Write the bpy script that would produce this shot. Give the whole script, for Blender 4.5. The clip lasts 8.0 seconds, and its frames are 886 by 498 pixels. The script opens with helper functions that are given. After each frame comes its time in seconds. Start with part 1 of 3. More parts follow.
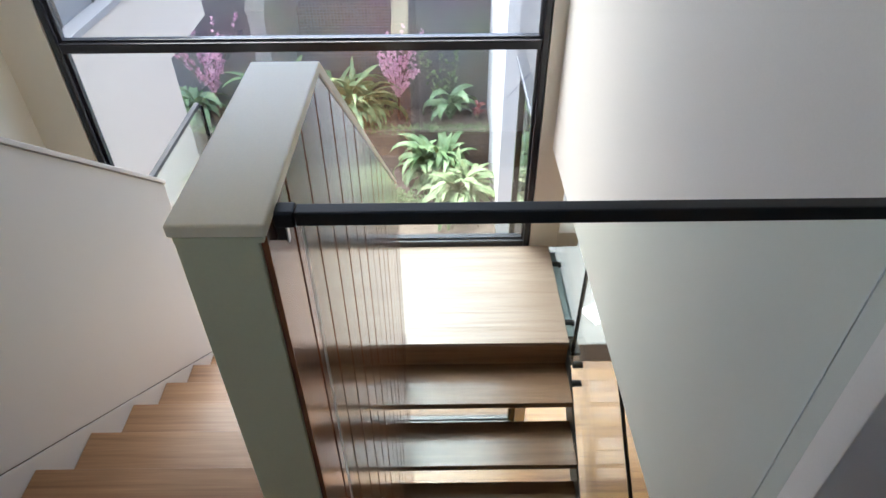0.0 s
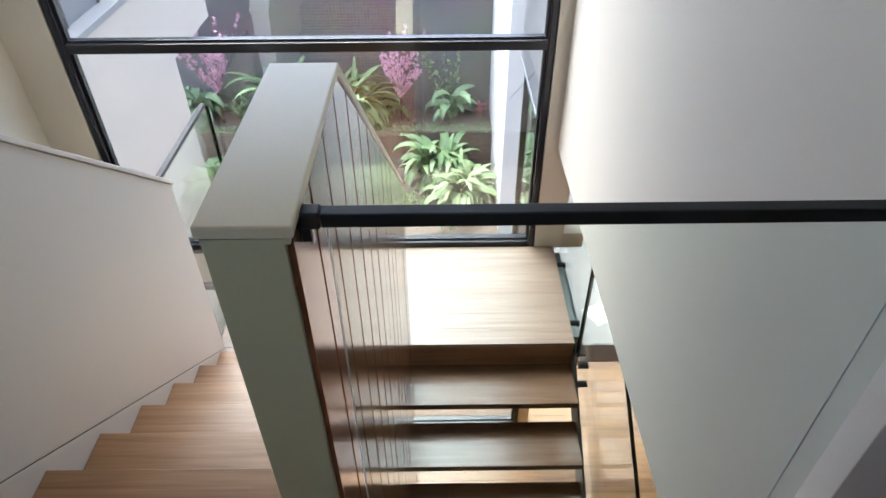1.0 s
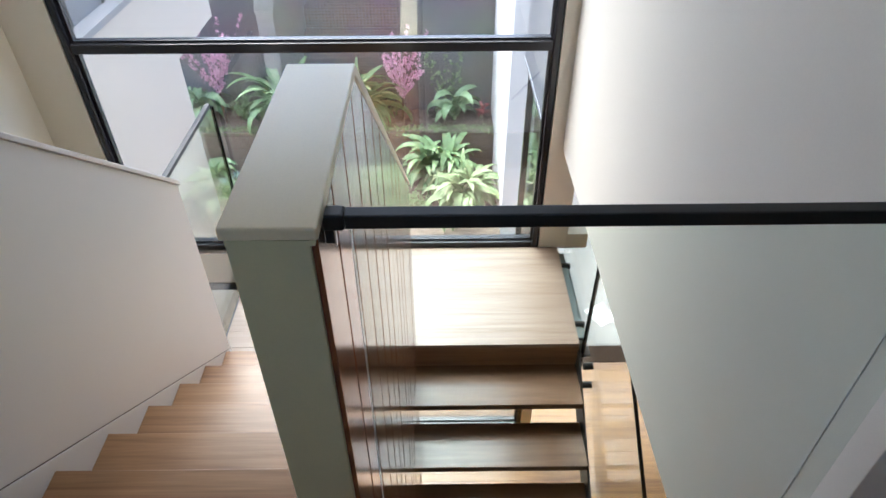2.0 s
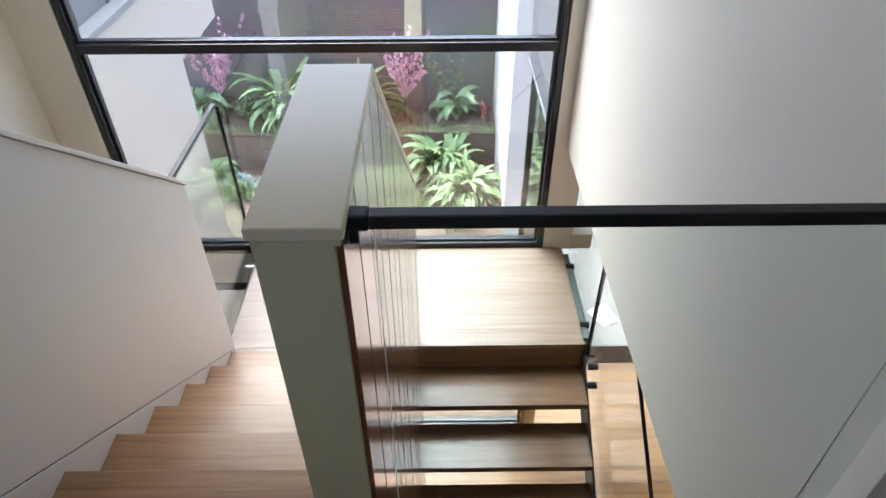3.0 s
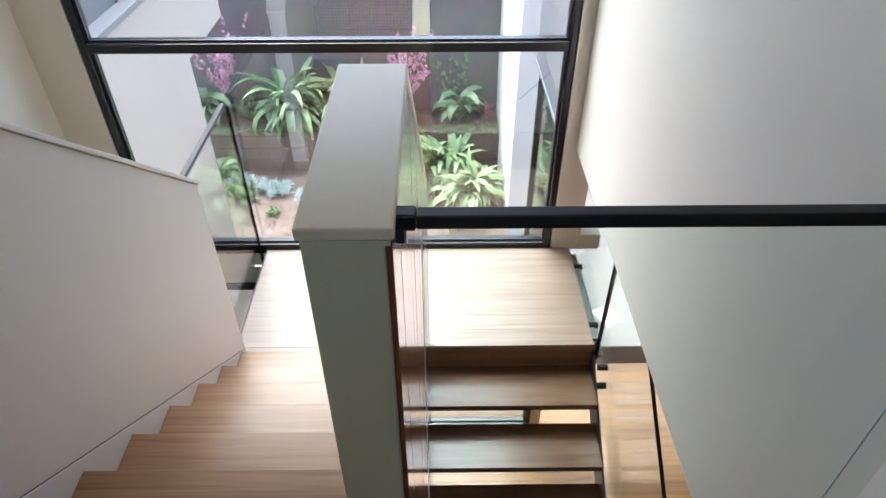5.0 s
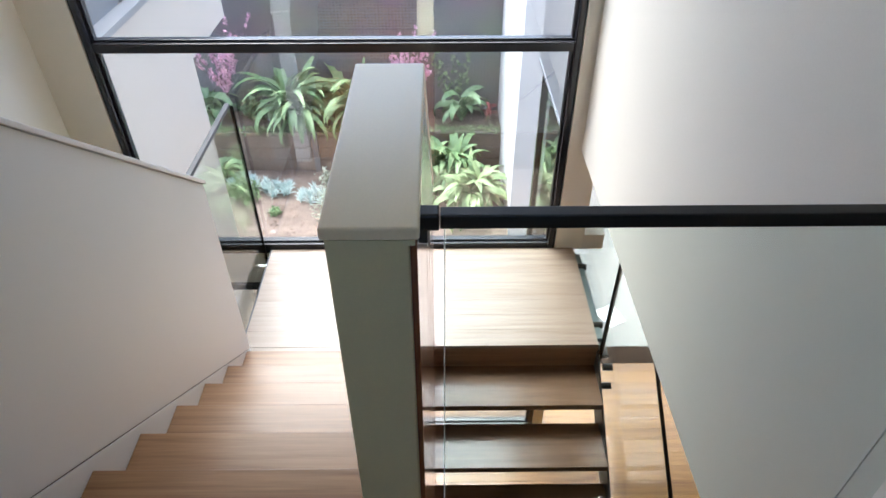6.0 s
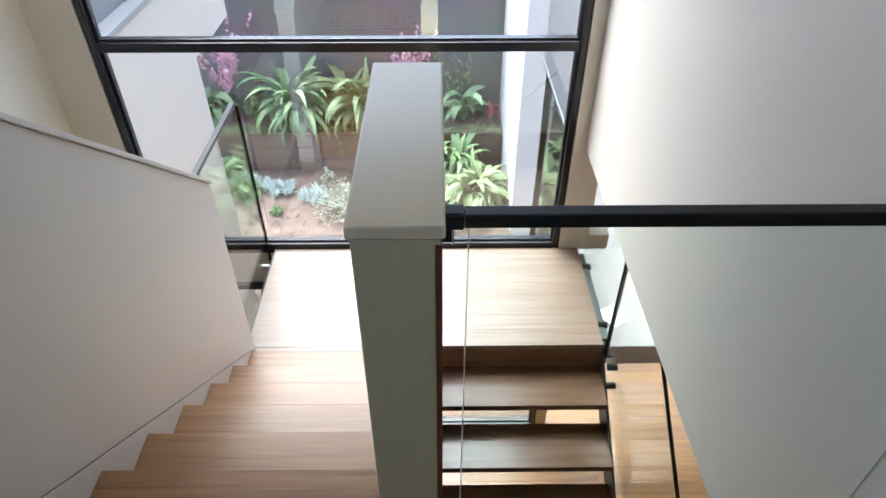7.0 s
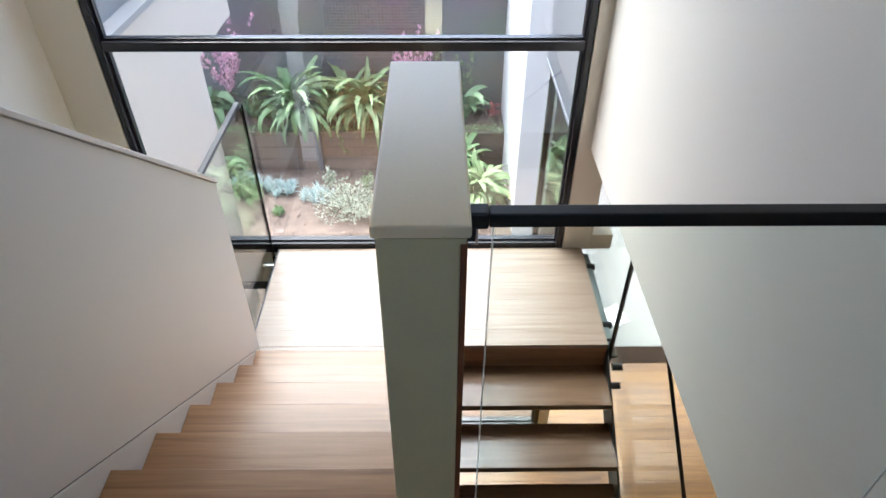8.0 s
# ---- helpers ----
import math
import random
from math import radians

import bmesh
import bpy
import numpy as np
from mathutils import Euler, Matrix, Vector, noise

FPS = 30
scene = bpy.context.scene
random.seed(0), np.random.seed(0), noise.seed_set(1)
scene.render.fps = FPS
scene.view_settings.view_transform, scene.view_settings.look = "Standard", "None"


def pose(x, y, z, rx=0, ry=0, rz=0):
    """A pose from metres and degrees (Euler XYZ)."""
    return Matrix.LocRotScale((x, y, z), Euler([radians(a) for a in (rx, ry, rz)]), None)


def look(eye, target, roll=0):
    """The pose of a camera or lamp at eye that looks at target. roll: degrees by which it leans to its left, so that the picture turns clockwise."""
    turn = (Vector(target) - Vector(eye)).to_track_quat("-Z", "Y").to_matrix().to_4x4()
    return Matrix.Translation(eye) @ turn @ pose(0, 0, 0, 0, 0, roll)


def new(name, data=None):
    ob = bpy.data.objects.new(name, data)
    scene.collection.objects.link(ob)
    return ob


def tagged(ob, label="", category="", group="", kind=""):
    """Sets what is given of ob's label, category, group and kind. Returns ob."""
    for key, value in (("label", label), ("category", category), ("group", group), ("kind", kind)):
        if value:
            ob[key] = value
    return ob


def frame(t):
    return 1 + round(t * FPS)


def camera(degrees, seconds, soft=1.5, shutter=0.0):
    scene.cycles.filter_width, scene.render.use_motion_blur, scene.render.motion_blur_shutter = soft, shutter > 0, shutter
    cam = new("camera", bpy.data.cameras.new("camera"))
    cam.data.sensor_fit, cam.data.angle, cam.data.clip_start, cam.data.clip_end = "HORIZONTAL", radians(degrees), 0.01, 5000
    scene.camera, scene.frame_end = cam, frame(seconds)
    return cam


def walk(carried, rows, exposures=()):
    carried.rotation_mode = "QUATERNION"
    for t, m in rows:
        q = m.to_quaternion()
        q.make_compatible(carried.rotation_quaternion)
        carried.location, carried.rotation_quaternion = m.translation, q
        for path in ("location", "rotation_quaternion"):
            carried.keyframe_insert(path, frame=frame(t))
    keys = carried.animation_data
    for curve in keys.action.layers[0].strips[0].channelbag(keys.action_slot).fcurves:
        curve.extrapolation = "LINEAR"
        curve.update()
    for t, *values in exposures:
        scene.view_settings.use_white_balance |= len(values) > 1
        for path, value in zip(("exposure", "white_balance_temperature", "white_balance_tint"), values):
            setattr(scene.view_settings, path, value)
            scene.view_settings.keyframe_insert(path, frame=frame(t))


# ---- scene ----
cam = camera(69.46, 8.0)
# seconds, eye, target, roll
PATH = [
    (0.0, (-0.7332, -3.3545, 2.7480), (-0.7241, -1.8139, 1.4727), -0.441),
    (0.5, (-0.7486, -3.3535, 2.7488), (-0.7400, -1.8126, 1.4739), -0.436),
    (1.0, (-0.7642, -3.3530, 2.7494), (-0.7552, -1.8118, 1.4748), -0.420),
    (1.5, (-0.7790, -3.3519, 2.7503), (-0.7697, -1.8105, 1.4759), -0.377),
    (3.0, (-0.8237, -3.3502, 2.7500), (-0.8134, -1.8076, 1.4771), -0.276),
    (3.5, (-0.8388, -3.3500, 2.7502), (-0.8278, -1.8073, 1.4774), -0.229),
    (4.0, (-0.8532, -3.3502, 2.7504), (-0.8418, -1.8073, 1.4779), -0.199),
    (4.5, (-0.8682, -3.3496, 2.7499), (-0.8560, -1.8066, 1.4774), -0.162),
    (6.0, (-0.9126, -3.3495, 2.7494), (-0.8987, -1.8066, 1.4768), -0.062),
    (6.5, (-0.9278, -3.3483, 2.7483), (-0.9134, -1.8055, 1.4757), -0.030),
    (7.0, (-0.9435, -3.3474, 2.7469), (-0.9279, -1.8047, 1.4743), 0.033),
    (7.5, (-0.9585, -3.3467, 2.7463), (-0.9419, -1.8043, 1.4733), 0.089),
    (8.0, (-0.9742, -3.3459, 2.7448), (-0.9566, -1.8035, 1.4718), 0.153),
]
walk(cam, [(t, look(eye, target, roll)) for t, eye, target, roll in PATH], [(0.0, 3.0, 5760, 2.5), (8.0, 3.0, 5760, 2.5)])

# ---- daylight ----
SUN_EL, SUN_AZ = 63.0, 332.0
world = bpy.data.worlds.new("sky")
scene.world = world
world.use_nodes = True
wn = world.node_tree.nodes
sky = wn.new("ShaderNodeTexSky")
sky.sky_type, sky.sun_disc = "NISHITA", False
sky.sun_elevation, sky.sun_rotation = radians(SUN_EL), radians(SUN_AZ)
sky.air_density, sky.dust_density, sky.ozone_density = 0.55, 4.0, 0.3
wn["Background"].inputs["Strength"].default_value = 0.15
world.node_tree.links.new(sky.outputs["Color"], wn["Background"].inputs["Color"])
sun = new("sun", bpy.data.lights.new("sun", "SUN"))
sun.data.energy, sun.data.angle, sun.data.color = 0.6, radians(45), (1.0, 0.98, 0.95)
sun.matrix_world = look((-2.13, 4.01, 38.91), (0, 0, 30))


# ---- materials ----
def nodes_of(name):
    m = bpy.data.materials.new(name)
    m.use_nodes = True
    nt = m.node_tree
    return m, nt, nt.nodes["Principled BSDF"]


def plain(name, col, rough=0.5, metal=0.0, spread=0.06, scale=6.0, bump=0.0, fine=120.0, coat=0.0, spec=0.5):
    """A surface with a broad blotch, a fine grain and some relief."""
    m, nt, b = nodes_of(name)
    tc = nt.nodes.new("ShaderNodeTexCoord")
    n1 = nt.nodes.new("ShaderNodeTexNoise")
    n1.inputs["Scale"].default_value, n1.inputs["Detail"].default_value = scale, 4
    n2 = nt.nodes.new("ShaderNodeTexNoise")
    n2.inputs["Scale"].default_value, n2.inputs["Detail"].default_value = fine, 3
    add = nt.nodes.new("ShaderNodeMath")
    add.operation = "ADD"
    ramp = nt.nodes.new("ShaderNodeMapRange")
    ramp.inputs["From Min"].default_value, ramp.inputs["From Max"].default_value = 0.6, 1.4
    ramp.inputs["To Min"].default_value, ramp.inputs["To Max"].default_value = 1 - spread, 1 + spread
    mix = nt.nodes.new("ShaderNodeVectorMath")
    mix.operation = "SCALE"
    mix.inputs[0].default_value = col
    for n in (n1, n2):
        nt.links.new(tc.outputs["Object"], n.inputs["Vector"])
    nt.links.new(n1.outputs["Fac"], add.inputs[0])
    nt.links.new(n2.outputs["Fac"], add.inputs[1])
    nt.links.new(add.outputs[0], ramp.inputs["Value"])
    nt.links.new(ramp.outputs[0], mix.inputs["Scale"])
    nt.links.new(mix.outputs[0], b.inputs["Base Color"])
    b.inputs["Roughness"].default_value, b.inputs["Metallic"].default_value = rough, metal
    b.inputs["Coat Weight"].default_value, b.inputs["Specular IOR Level"].default_value = coat, spec
    if bump:
        bp = nt.nodes.new("ShaderNodeBump")
        bp.inputs["Strength"].default_value, bp.inputs["Distance"].default_value = bump, 0.004
        nt.links.new(n2.outputs["Fac"], bp.inputs["Height"])
        nt.links.new(bp.outputs["Normal"], b.inputs["Normal"])
    return m


def timber(name, dark, light, rough, axis=0, coat=0.3, vary=0.25, spec=0.5):
    """Boards with grain along one axis; each board has its own tone."""
    m, nt, b = nodes_of(name)
    tc = nt.nodes.new("ShaderNodeTexCoord")
    info = nt.nodes.new("ShaderNodeObjectInfo")
    mp = nt.nodes.new("ShaderNodeMapping")
    s = [40.0, 40.0, 40.0]
    s[axis] = 1.6
    mp.inputs["Scale"].default_value = s
    off = nt.nodes.new("ShaderNodeVectorMath")
    off.operation = "MULTIPLY_ADD"
    off.inputs[1].default_value = (7.0, 7.0, 7.0)
    nt.links.new(info.outputs["Random"], off.inputs[0])
    nt.links.new(tc.outputs["Object"], off.inputs[2])
    nt.links.new(off.outputs[0], mp.inputs["Vector"])
    n1 = nt.nodes.new("ShaderNodeTexNoise")
    n1.inputs["Scale"].default_value, n1.inputs["Detail"].default_value, n1.inputs["Distortion"].default_value = 1.0, 6, 0.6
    nt.links.new(mp.outputs[0], n1.inputs["Vector"])
    n2 = nt.nodes.new("ShaderNodeTexNoise")
    n2.inputs["Scale"].default_value, n2.inputs["Detail"].default_value = 4.0, 8
    nt.links.new(mp.outputs[0], n2.inputs["Vector"])
    mean = nt.nodes.new("ShaderNodeMath")
    mean.operation = "MULTIPLY_ADD"
    mean.inputs[1].default_value = 0.35
    nt.links.new(n2.outputs["Fac"], mean.inputs[0])
    nt.links.new(n1.outputs["Fac"], mean.inputs[2])
    tone = nt.nodes.new("ShaderNodeMath")
    tone.operation = "MULTIPLY_ADD"
    tone.inputs[1].default_value = vary
    nt.links.new(info.outputs["Random"], tone.inputs[0])
    nt.links.new(mean.outputs[0], tone.inputs[2])
    ramp = nt.nodes.new("ShaderNodeValToRGB")
    ramp.color_ramp.elements[0].position, ramp.color_ramp.elements[1].position = 0.45, 1.0
    ramp.color_ramp.elements[0].color, ramp.color_ramp.elements[1].color = (*dark, 1), (*light, 1)
    nt.links.new(tone.outputs[0], ramp.inputs["Fac"])
    nt.links.new(ramp.outputs["Color"], b.inputs["Base Color"])
    rr = nt.nodes.new("ShaderNodeMapRange")
    rr.inputs["To Min"].default_value, rr.inputs["To Max"].default_value = rough - 0.06, rough + 0.08
    nt.links.new(n2.outputs["Fac"], rr.inputs["Value"])
    nt.links.new(rr.outputs[0], b.inputs["Roughness"])
    b.inputs["Coat Weight"].default_value, b.inputs["Coat Roughness"].default_value = coat, rough * 0.8
    b.inputs["Specular IOR Level"].default_value = spec
    bp = nt.nodes.new("ShaderNodeBump")
    bp.inputs["Strength"].default_value, bp.inputs["Distance"].default_value = 0.08, 0.002
    nt.links.new(n2.outputs["Fac"], bp.inputs["Height"])
    nt.links.new(bp.outputs["Normal"], b.inputs["Normal"])
    return m


def clear(name, tint, rough=0.0, face=0.042, slant=1.0):
    """Thin sheet glass: clear to light going through, mirrors at a slant."""
    m, nt, b = nodes_of(name)
    out = nt.nodes["Material Output"]
    tr = nt.nodes.new("ShaderNodeBsdfTransparent")
    tr.inputs["Color"].default_value = (*tint, 1)
    gl = nt.nodes.new("ShaderNodeBsdfGlossy")
    gl.inputs["Roughness"].default_value = rough
    lw = nt.nodes.new("ShaderNodeLayerWeight")
    lw.inputs["Blend"].default_value = 0.5
    pw = nt.nodes.new("ShaderNodeMath")
    pw.operation = "POWER"
    pw.inputs[1].default_value = 5.0
    fr = nt.nodes.new("ShaderNodeMath")
    fr.operation = "MULTIPLY_ADD"
    fr.inputs[1].default_value, fr.inputs[2].default_value = (1.0 - face) * slant, face
    nt.links.new(lw.outputs["Facing"], pw.inputs[0])
    nt.links.new(pw.outputs[0], fr.inputs[0])
    mx = nt.nodes.new("ShaderNodeMixShader")
    nt.links.new(fr.outputs[0], mx.inputs[0])
    nt.links.new(tr.outputs[0], mx.inputs[1])
    nt.links.new(gl.outputs[0], mx.inputs[2])
    nt.links.new(mx.outputs[0], out.inputs["Surface"])
    return m


def leafy(name, base, tip, rough=0.45):
    m, nt, b = nodes_of(name)
    geo = nt.nodes.new("ShaderNodeNewGeometry")
    tc = nt.nodes.new("ShaderNodeTexCoord")
    n = nt.nodes.new("ShaderNodeTexNoise")
    n.inputs["Scale"].default_value = 9.0
    nt.links.new(tc.outputs["Object"], n.inputs["Vector"])
    mean = nt.nodes.new("ShaderNodeMath")
    mean.operation = "MULTIPLY_ADD"
    mean.inputs[1].default_value = 0.6
    nt.links.new(geo.outputs["Random Per Island"], mean.inputs[0])
    nt.links.new(n.outputs["Fac"], mean.inputs[2])
    ramp = nt.nodes.new("ShaderNodeValToRGB")
    ramp.color_ramp.elements[0].position, ramp.color_ramp.elements[1].position = 0.4, 1.1
    ramp.color_ramp.elements[0].color, ramp.color_ramp.elements[1].color = (*base, 1), (*tip, 1)
    nt.links.new(mean.outputs[0], ramp.inputs["Fac"])
    nt.links.new(ramp.outputs["Color"], b.inputs["Base Color"])
    b.inputs["Roughness"].default_value = rough
    b.inputs["Subsurface Weight"].default_value = 0.0
    b.inputs["Transmission Weight"].default_value = 0.0
    return m


def coursed(name, tone, joint, w, h, gap, rough=0.8):
    """Small dark blocks in courses, too far off to be pieces."""
    m, nt, b = nodes_of(name)
    tc = nt.nodes.new("ShaderNodeTexCoord")
    sp = nt.nodes.new("ShaderNodeSeparateXYZ")
    cb = nt.nodes.new("ShaderNodeCombineXYZ")
    nt.links.new(tc.outputs["Object"], sp.inputs[0])
    nt.links.new(sp.outputs["X"], cb.inputs["X"])
    nt.links.new(sp.outputs["Z"], cb.inputs["Y"])
    br = nt.nodes.new("ShaderNodeTexBrick")
    br.offset = 0.0
    br.inputs["Scale"].default_value = 1.0
    br.inputs["Brick Width"].default_value, br.inputs["Row Height"].default_value, br.inputs["Mortar Size"].default_value = w, h, gap
    br.inputs["Color1"].default_value, br.inputs["Color2"].default_value = (*tone, 1), (tone[0] * 1.5, tone[1] * 1.45, tone[2] * 1.4, 1)
    br.inputs["Mortar"].default_value = (*joint, 1)
    nt.links.new(cb.outputs[0], br.inputs["Vector"])
    n = nt.nodes.new("ShaderNodeTexNoise")
    n.inputs["Scale"].default_value, n.inputs["Detail"].default_value = 1.3, 6
    nt.links.new(tc.outputs["Object"], n.inputs["Vector"])
    mx = nt.nodes.new("ShaderNodeMix")
    mx.data_type, mx.blend_type = "RGBA", "MULTIPLY"
    mx.inputs["Factor"].default_value = 0.6
    nt.links.new(br.outputs["Color"], mx.inputs["A"])
    nt.links.new(n.outputs["Color"], mx.inputs["B"])
    nt.links.new(mx.outputs["Result"], b.inputs["Base Color"])
    b.inputs["Roughness"].default_value = rough
    bp = nt.nodes.new("ShaderNodeBump")
    bp.inputs["Strength"].default_value, bp.inputs["Distance"].default_value = 0.5, 0.01
    nt.links.new(br.outputs["Fac"], bp.inputs["Height"])
    bp.invert = True
    nt.links.new(bp.outputs["Normal"], b.inputs["Normal"])
    return m


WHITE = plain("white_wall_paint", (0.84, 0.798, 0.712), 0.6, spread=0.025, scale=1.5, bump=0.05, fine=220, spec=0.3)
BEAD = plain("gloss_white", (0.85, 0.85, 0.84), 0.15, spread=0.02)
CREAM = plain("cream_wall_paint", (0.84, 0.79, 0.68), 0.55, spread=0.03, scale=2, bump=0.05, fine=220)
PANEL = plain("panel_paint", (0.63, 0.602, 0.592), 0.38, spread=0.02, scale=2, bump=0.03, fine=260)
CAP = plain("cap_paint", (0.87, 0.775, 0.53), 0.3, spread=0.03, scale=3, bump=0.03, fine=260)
# faces turned from the window: their dim olive shade is put into the paint
OLIVE = plain("shaded_post_paint", (0.68, 0.65, 0.4), 0.4, spread=0.03, scale=3, bump=0.03, fine=260)
GREYRENDER = plain("grey_render", (0.3, 0.3, 0.315), 0.8, spread=0.05, scale=1.2, bump=0.3, fine=160)
WARMRENDER = plain("outdoor_warm_render", (0.66, 0.585, 0.51), 0.8, spread=0.05, scale=1.2, bump=0.3, fine=160)
RENDER = plain("outdoor_white_render", (0.84, 0.825, 0.8), 0.8, spread=0.05, scale=1.2, bump=0.3, fine=160)
GREYCLAD = plain("grey_cladding", (0.18, 0.19, 0.215), 0.5, spread=0.06, scale=1.5)
BLACK = plain("black_powder_coat", (0.016, 0.017, 0.016), 0.42, spread=0.15, scale=5, bump=0.05, fine=400, spec=0.35)
FRAME = plain("black_window_frame", (0.018, 0.018, 0.022), 0.22, spread=0.12, scale=5)
STEEL = plain("brushed_steel", (0.55, 0.56, 0.58), 0.3, metal=1.0, spread=0.05)
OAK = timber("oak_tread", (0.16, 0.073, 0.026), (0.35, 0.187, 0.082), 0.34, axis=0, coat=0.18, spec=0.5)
# glossier oak for the lower flight, whose dimness is put into a darker colour
OAKR = timber("dim_gloss_oak_tread", (0.064, 0.034, 0.018), (0.145, 0.084, 0.048), 0.21, axis=0, coat=0.15, spec=0.42)
# landing oak, its colour paled to carry part of the sky's sheen
OAKL = timber("sheen_oak_landing", (0.25, 0.178, 0.132), (0.35, 0.266, 0.21), 0.3, axis=0, coat=0.25, vary=0.14, spec=0.5)
OAKY = timber("oak_floor", (0.15, 0.06, 0.01), (0.31, 0.15, 0.034), 0.32, axis=0, coat=0.2, vary=0.6)
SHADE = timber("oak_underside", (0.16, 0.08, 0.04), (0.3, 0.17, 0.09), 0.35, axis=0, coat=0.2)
CLAD = timber("gloss_timber_lining", (0.08, 0.028, 0.013), (0.2, 0.074, 0.034), 0.17, axis=2, coat=0.6, vary=0.3)
GLASS = clear("clear_glass", (0.95, 0.985, 0.965))
SOFTGLASS = clear("coated_glass", (0.982, 0.988, 0.982), face=0.03, slant=0.42)
PANE = clear("double_glazing", (0.97, 0.985, 0.985), face=0.15)
EDGE = plain("glass_edge", (0.004, 0.005, 0.005), 0.6, spread=0.1, spec=0.1)
RAILMETAL = plain("dark_anodised_rail", (0.09, 0.09, 0.095), 0.5, spread=0.1, spec=0.4)
GAP = plain("shadow_gap", (0.16, 0.148, 0.135), 0.8, spread=0.1, spec=0.2)
TEAL = plain("grey_green_channel", (0.13, 0.17, 0.17), 0.35, spread=0.1)
SEAL, nt_lip, b_lip = nodes_of("clear_glass_lip")
tl = nt_lip.nodes.new("ShaderNodeBsdfTranslucent")
tl.inputs["Color"].default_value = (0.9, 0.93, 0.9, 1)
tp = nt_lip.nodes.new("ShaderNodeBsdfTransparent")
mx_lip = nt_lip.nodes.new("ShaderNodeMixShader")
mx_lip.inputs[0].default_value = 0.5
nt_lip.links.new(tp.outputs[0], mx_lip.inputs[1])
nt_lip.links.new(tl.outputs[0], mx_lip.inputs[2])
nt_lip.links.new(mx_lip.outputs[0], nt_lip.nodes["Material Output"].inputs["Surface"])
SOIL = plain("bark_mulch", (0.21, 0.158, 0.13), 0.95, spread=0.5, scale=4, bump=1.0, fine=60)
PALE = plain("pale_paving", (0.27, 0.262, 0.25), 0.6, spread=0.08, scale=5, bump=0.1)
SLAB = plain("grey_paver", (0.2, 0.2, 0.2), 0.8, spread=0.15, scale=8, bump=0.3)
SLEEPER = plain("dark_timber_planter", (0.22, 0.175, 0.15), 0.7, spread=0.3, scale=3, bump=0.4, fine=50)
BLOCK = coursed("dark_block_wall", (0.165, 0.158, 0.158), (0.28, 0.277, 0.28), 0.047, 0.042, 0.009)
SILL = plain("dark_sill", (0.042, 0.027, 0.019), 0.8, spread=0.2, scale=8, bump=0.1, spec=0.1)
LEAF = leafy("strap_leaf", (0.09, 0.185, 0.065), (0.28, 0.4, 0.195), 0.55)
LEAF2 = leafy("pale_strap_leaf", (0.115, 0.2, 0.065), (0.29, 0.385, 0.19), 0.55)
DEEP = leafy("deep_leaf", (0.1, 0.2, 0.085), (0.32, 0.45, 0.24))
BLUE = leafy("blue_succulent", (0.3, 0.42, 0.4), (0.62, 0.72, 0.7))
SILVER = leafy("silver_leaf", (0.28, 0.33, 0.26), (0.58, 0.62, 0.5), 0.7)
PINK = leafy("pink_blossom", (0.62, 0.27, 0.45), (0.85, 0.58, 0.72), 0.6)
RED = leafy("red_leaf", (0.2, 0.03, 0.04), (0.34, 0.08, 0.08))
BARK = plain("bark", (0.09, 0.06, 0.045), 0.9, spread=0.3, scale=20, bump=0.5)


# ---- mesh helpers ----
def part(name, bm, material, parent=None, label=""):
    me = bpy.data.meshes.new(name)
    bm.normal_update()
    bm.to_mesh(me)
    bm.free()
    me.materials.append(material)
    ob = new(name, me)
    if parent:
        ob.parent = parent
    if label:
        ob["label"] = label
    return ob


def add_box(bm, x0, x1, y0, y1, z0, z1, bevel=0.0, seg=2):
    got = bmesh.ops.create_cube(bm, size=1.0, matrix=Matrix.Translation(((x0 + x1) / 2, (y0 + y1) / 2, (z0 + z1) / 2)) @ Matrix.Diagonal((x1 - x0, y1 - y0, z1 - z0, 1)))
    if bevel:
        edges = list({e for v in got["verts"] for e in v.link_edges})
        bmesh.ops.bevel(bm, geom=edges, offset=bevel, segments=seg, affect="EDGES", profile=0.5)
    return bm


def box(x0, x1, y0, y1, z0, z1, bevel=0.0):
    return add_box(bmesh.new(), x0, x1, y0, y1, z0, z1, bevel)


def add_prism(bm, yz, x0, x1, bevel=0.0):
    """A profile in the y-z plane, drawn out along x."""
    a = [bm.verts.new((x0, y, z)) for y, z in yz]
    b = [bm.verts.new((x1, y, z)) for y, z in yz]
    n = len(yz)
    bm.faces.new(a)
    bm.faces.new(b[::-1])
    for i in range(n):
        bm.faces.new((a[i], b[i], b[(i + 1) % n], a[(i + 1) % n]))
    bmesh.ops.recalc_face_normals(bm, faces=bm.faces[:])
    if bevel:
        bmesh.ops.bevel(bm, geom=bm.edges[:], offset=bevel, segments=2, affect="EDGES", profile=0.5)
    return bm


def prism(yz, x0, x1, bevel=0.0):
    return add_prism(bmesh.new(), yz, x0, x1, bevel)


def rod(a, b, r, seg=12, r2=None):
    bm = bmesh.new()
    a, b = Vector(a), Vector(b)
    d = b - a
    m = Matrix.Translation((a + b) / 2) @ d.to_track_quat("Z", "Y").to_matrix().to_4x4()
    bmesh.ops.create_cone(bm, cap_ends=True, segments=seg, radius1=r, radius2=r if r2 is None else r2, depth=d.length, matrix=m)
    return bm


def thing(name, at, label, category, group="", kind=""):
    e = new(name)
    e.location = at
    e.empty_display_size = 0.1
    return tagged(e, label, category, group, kind)


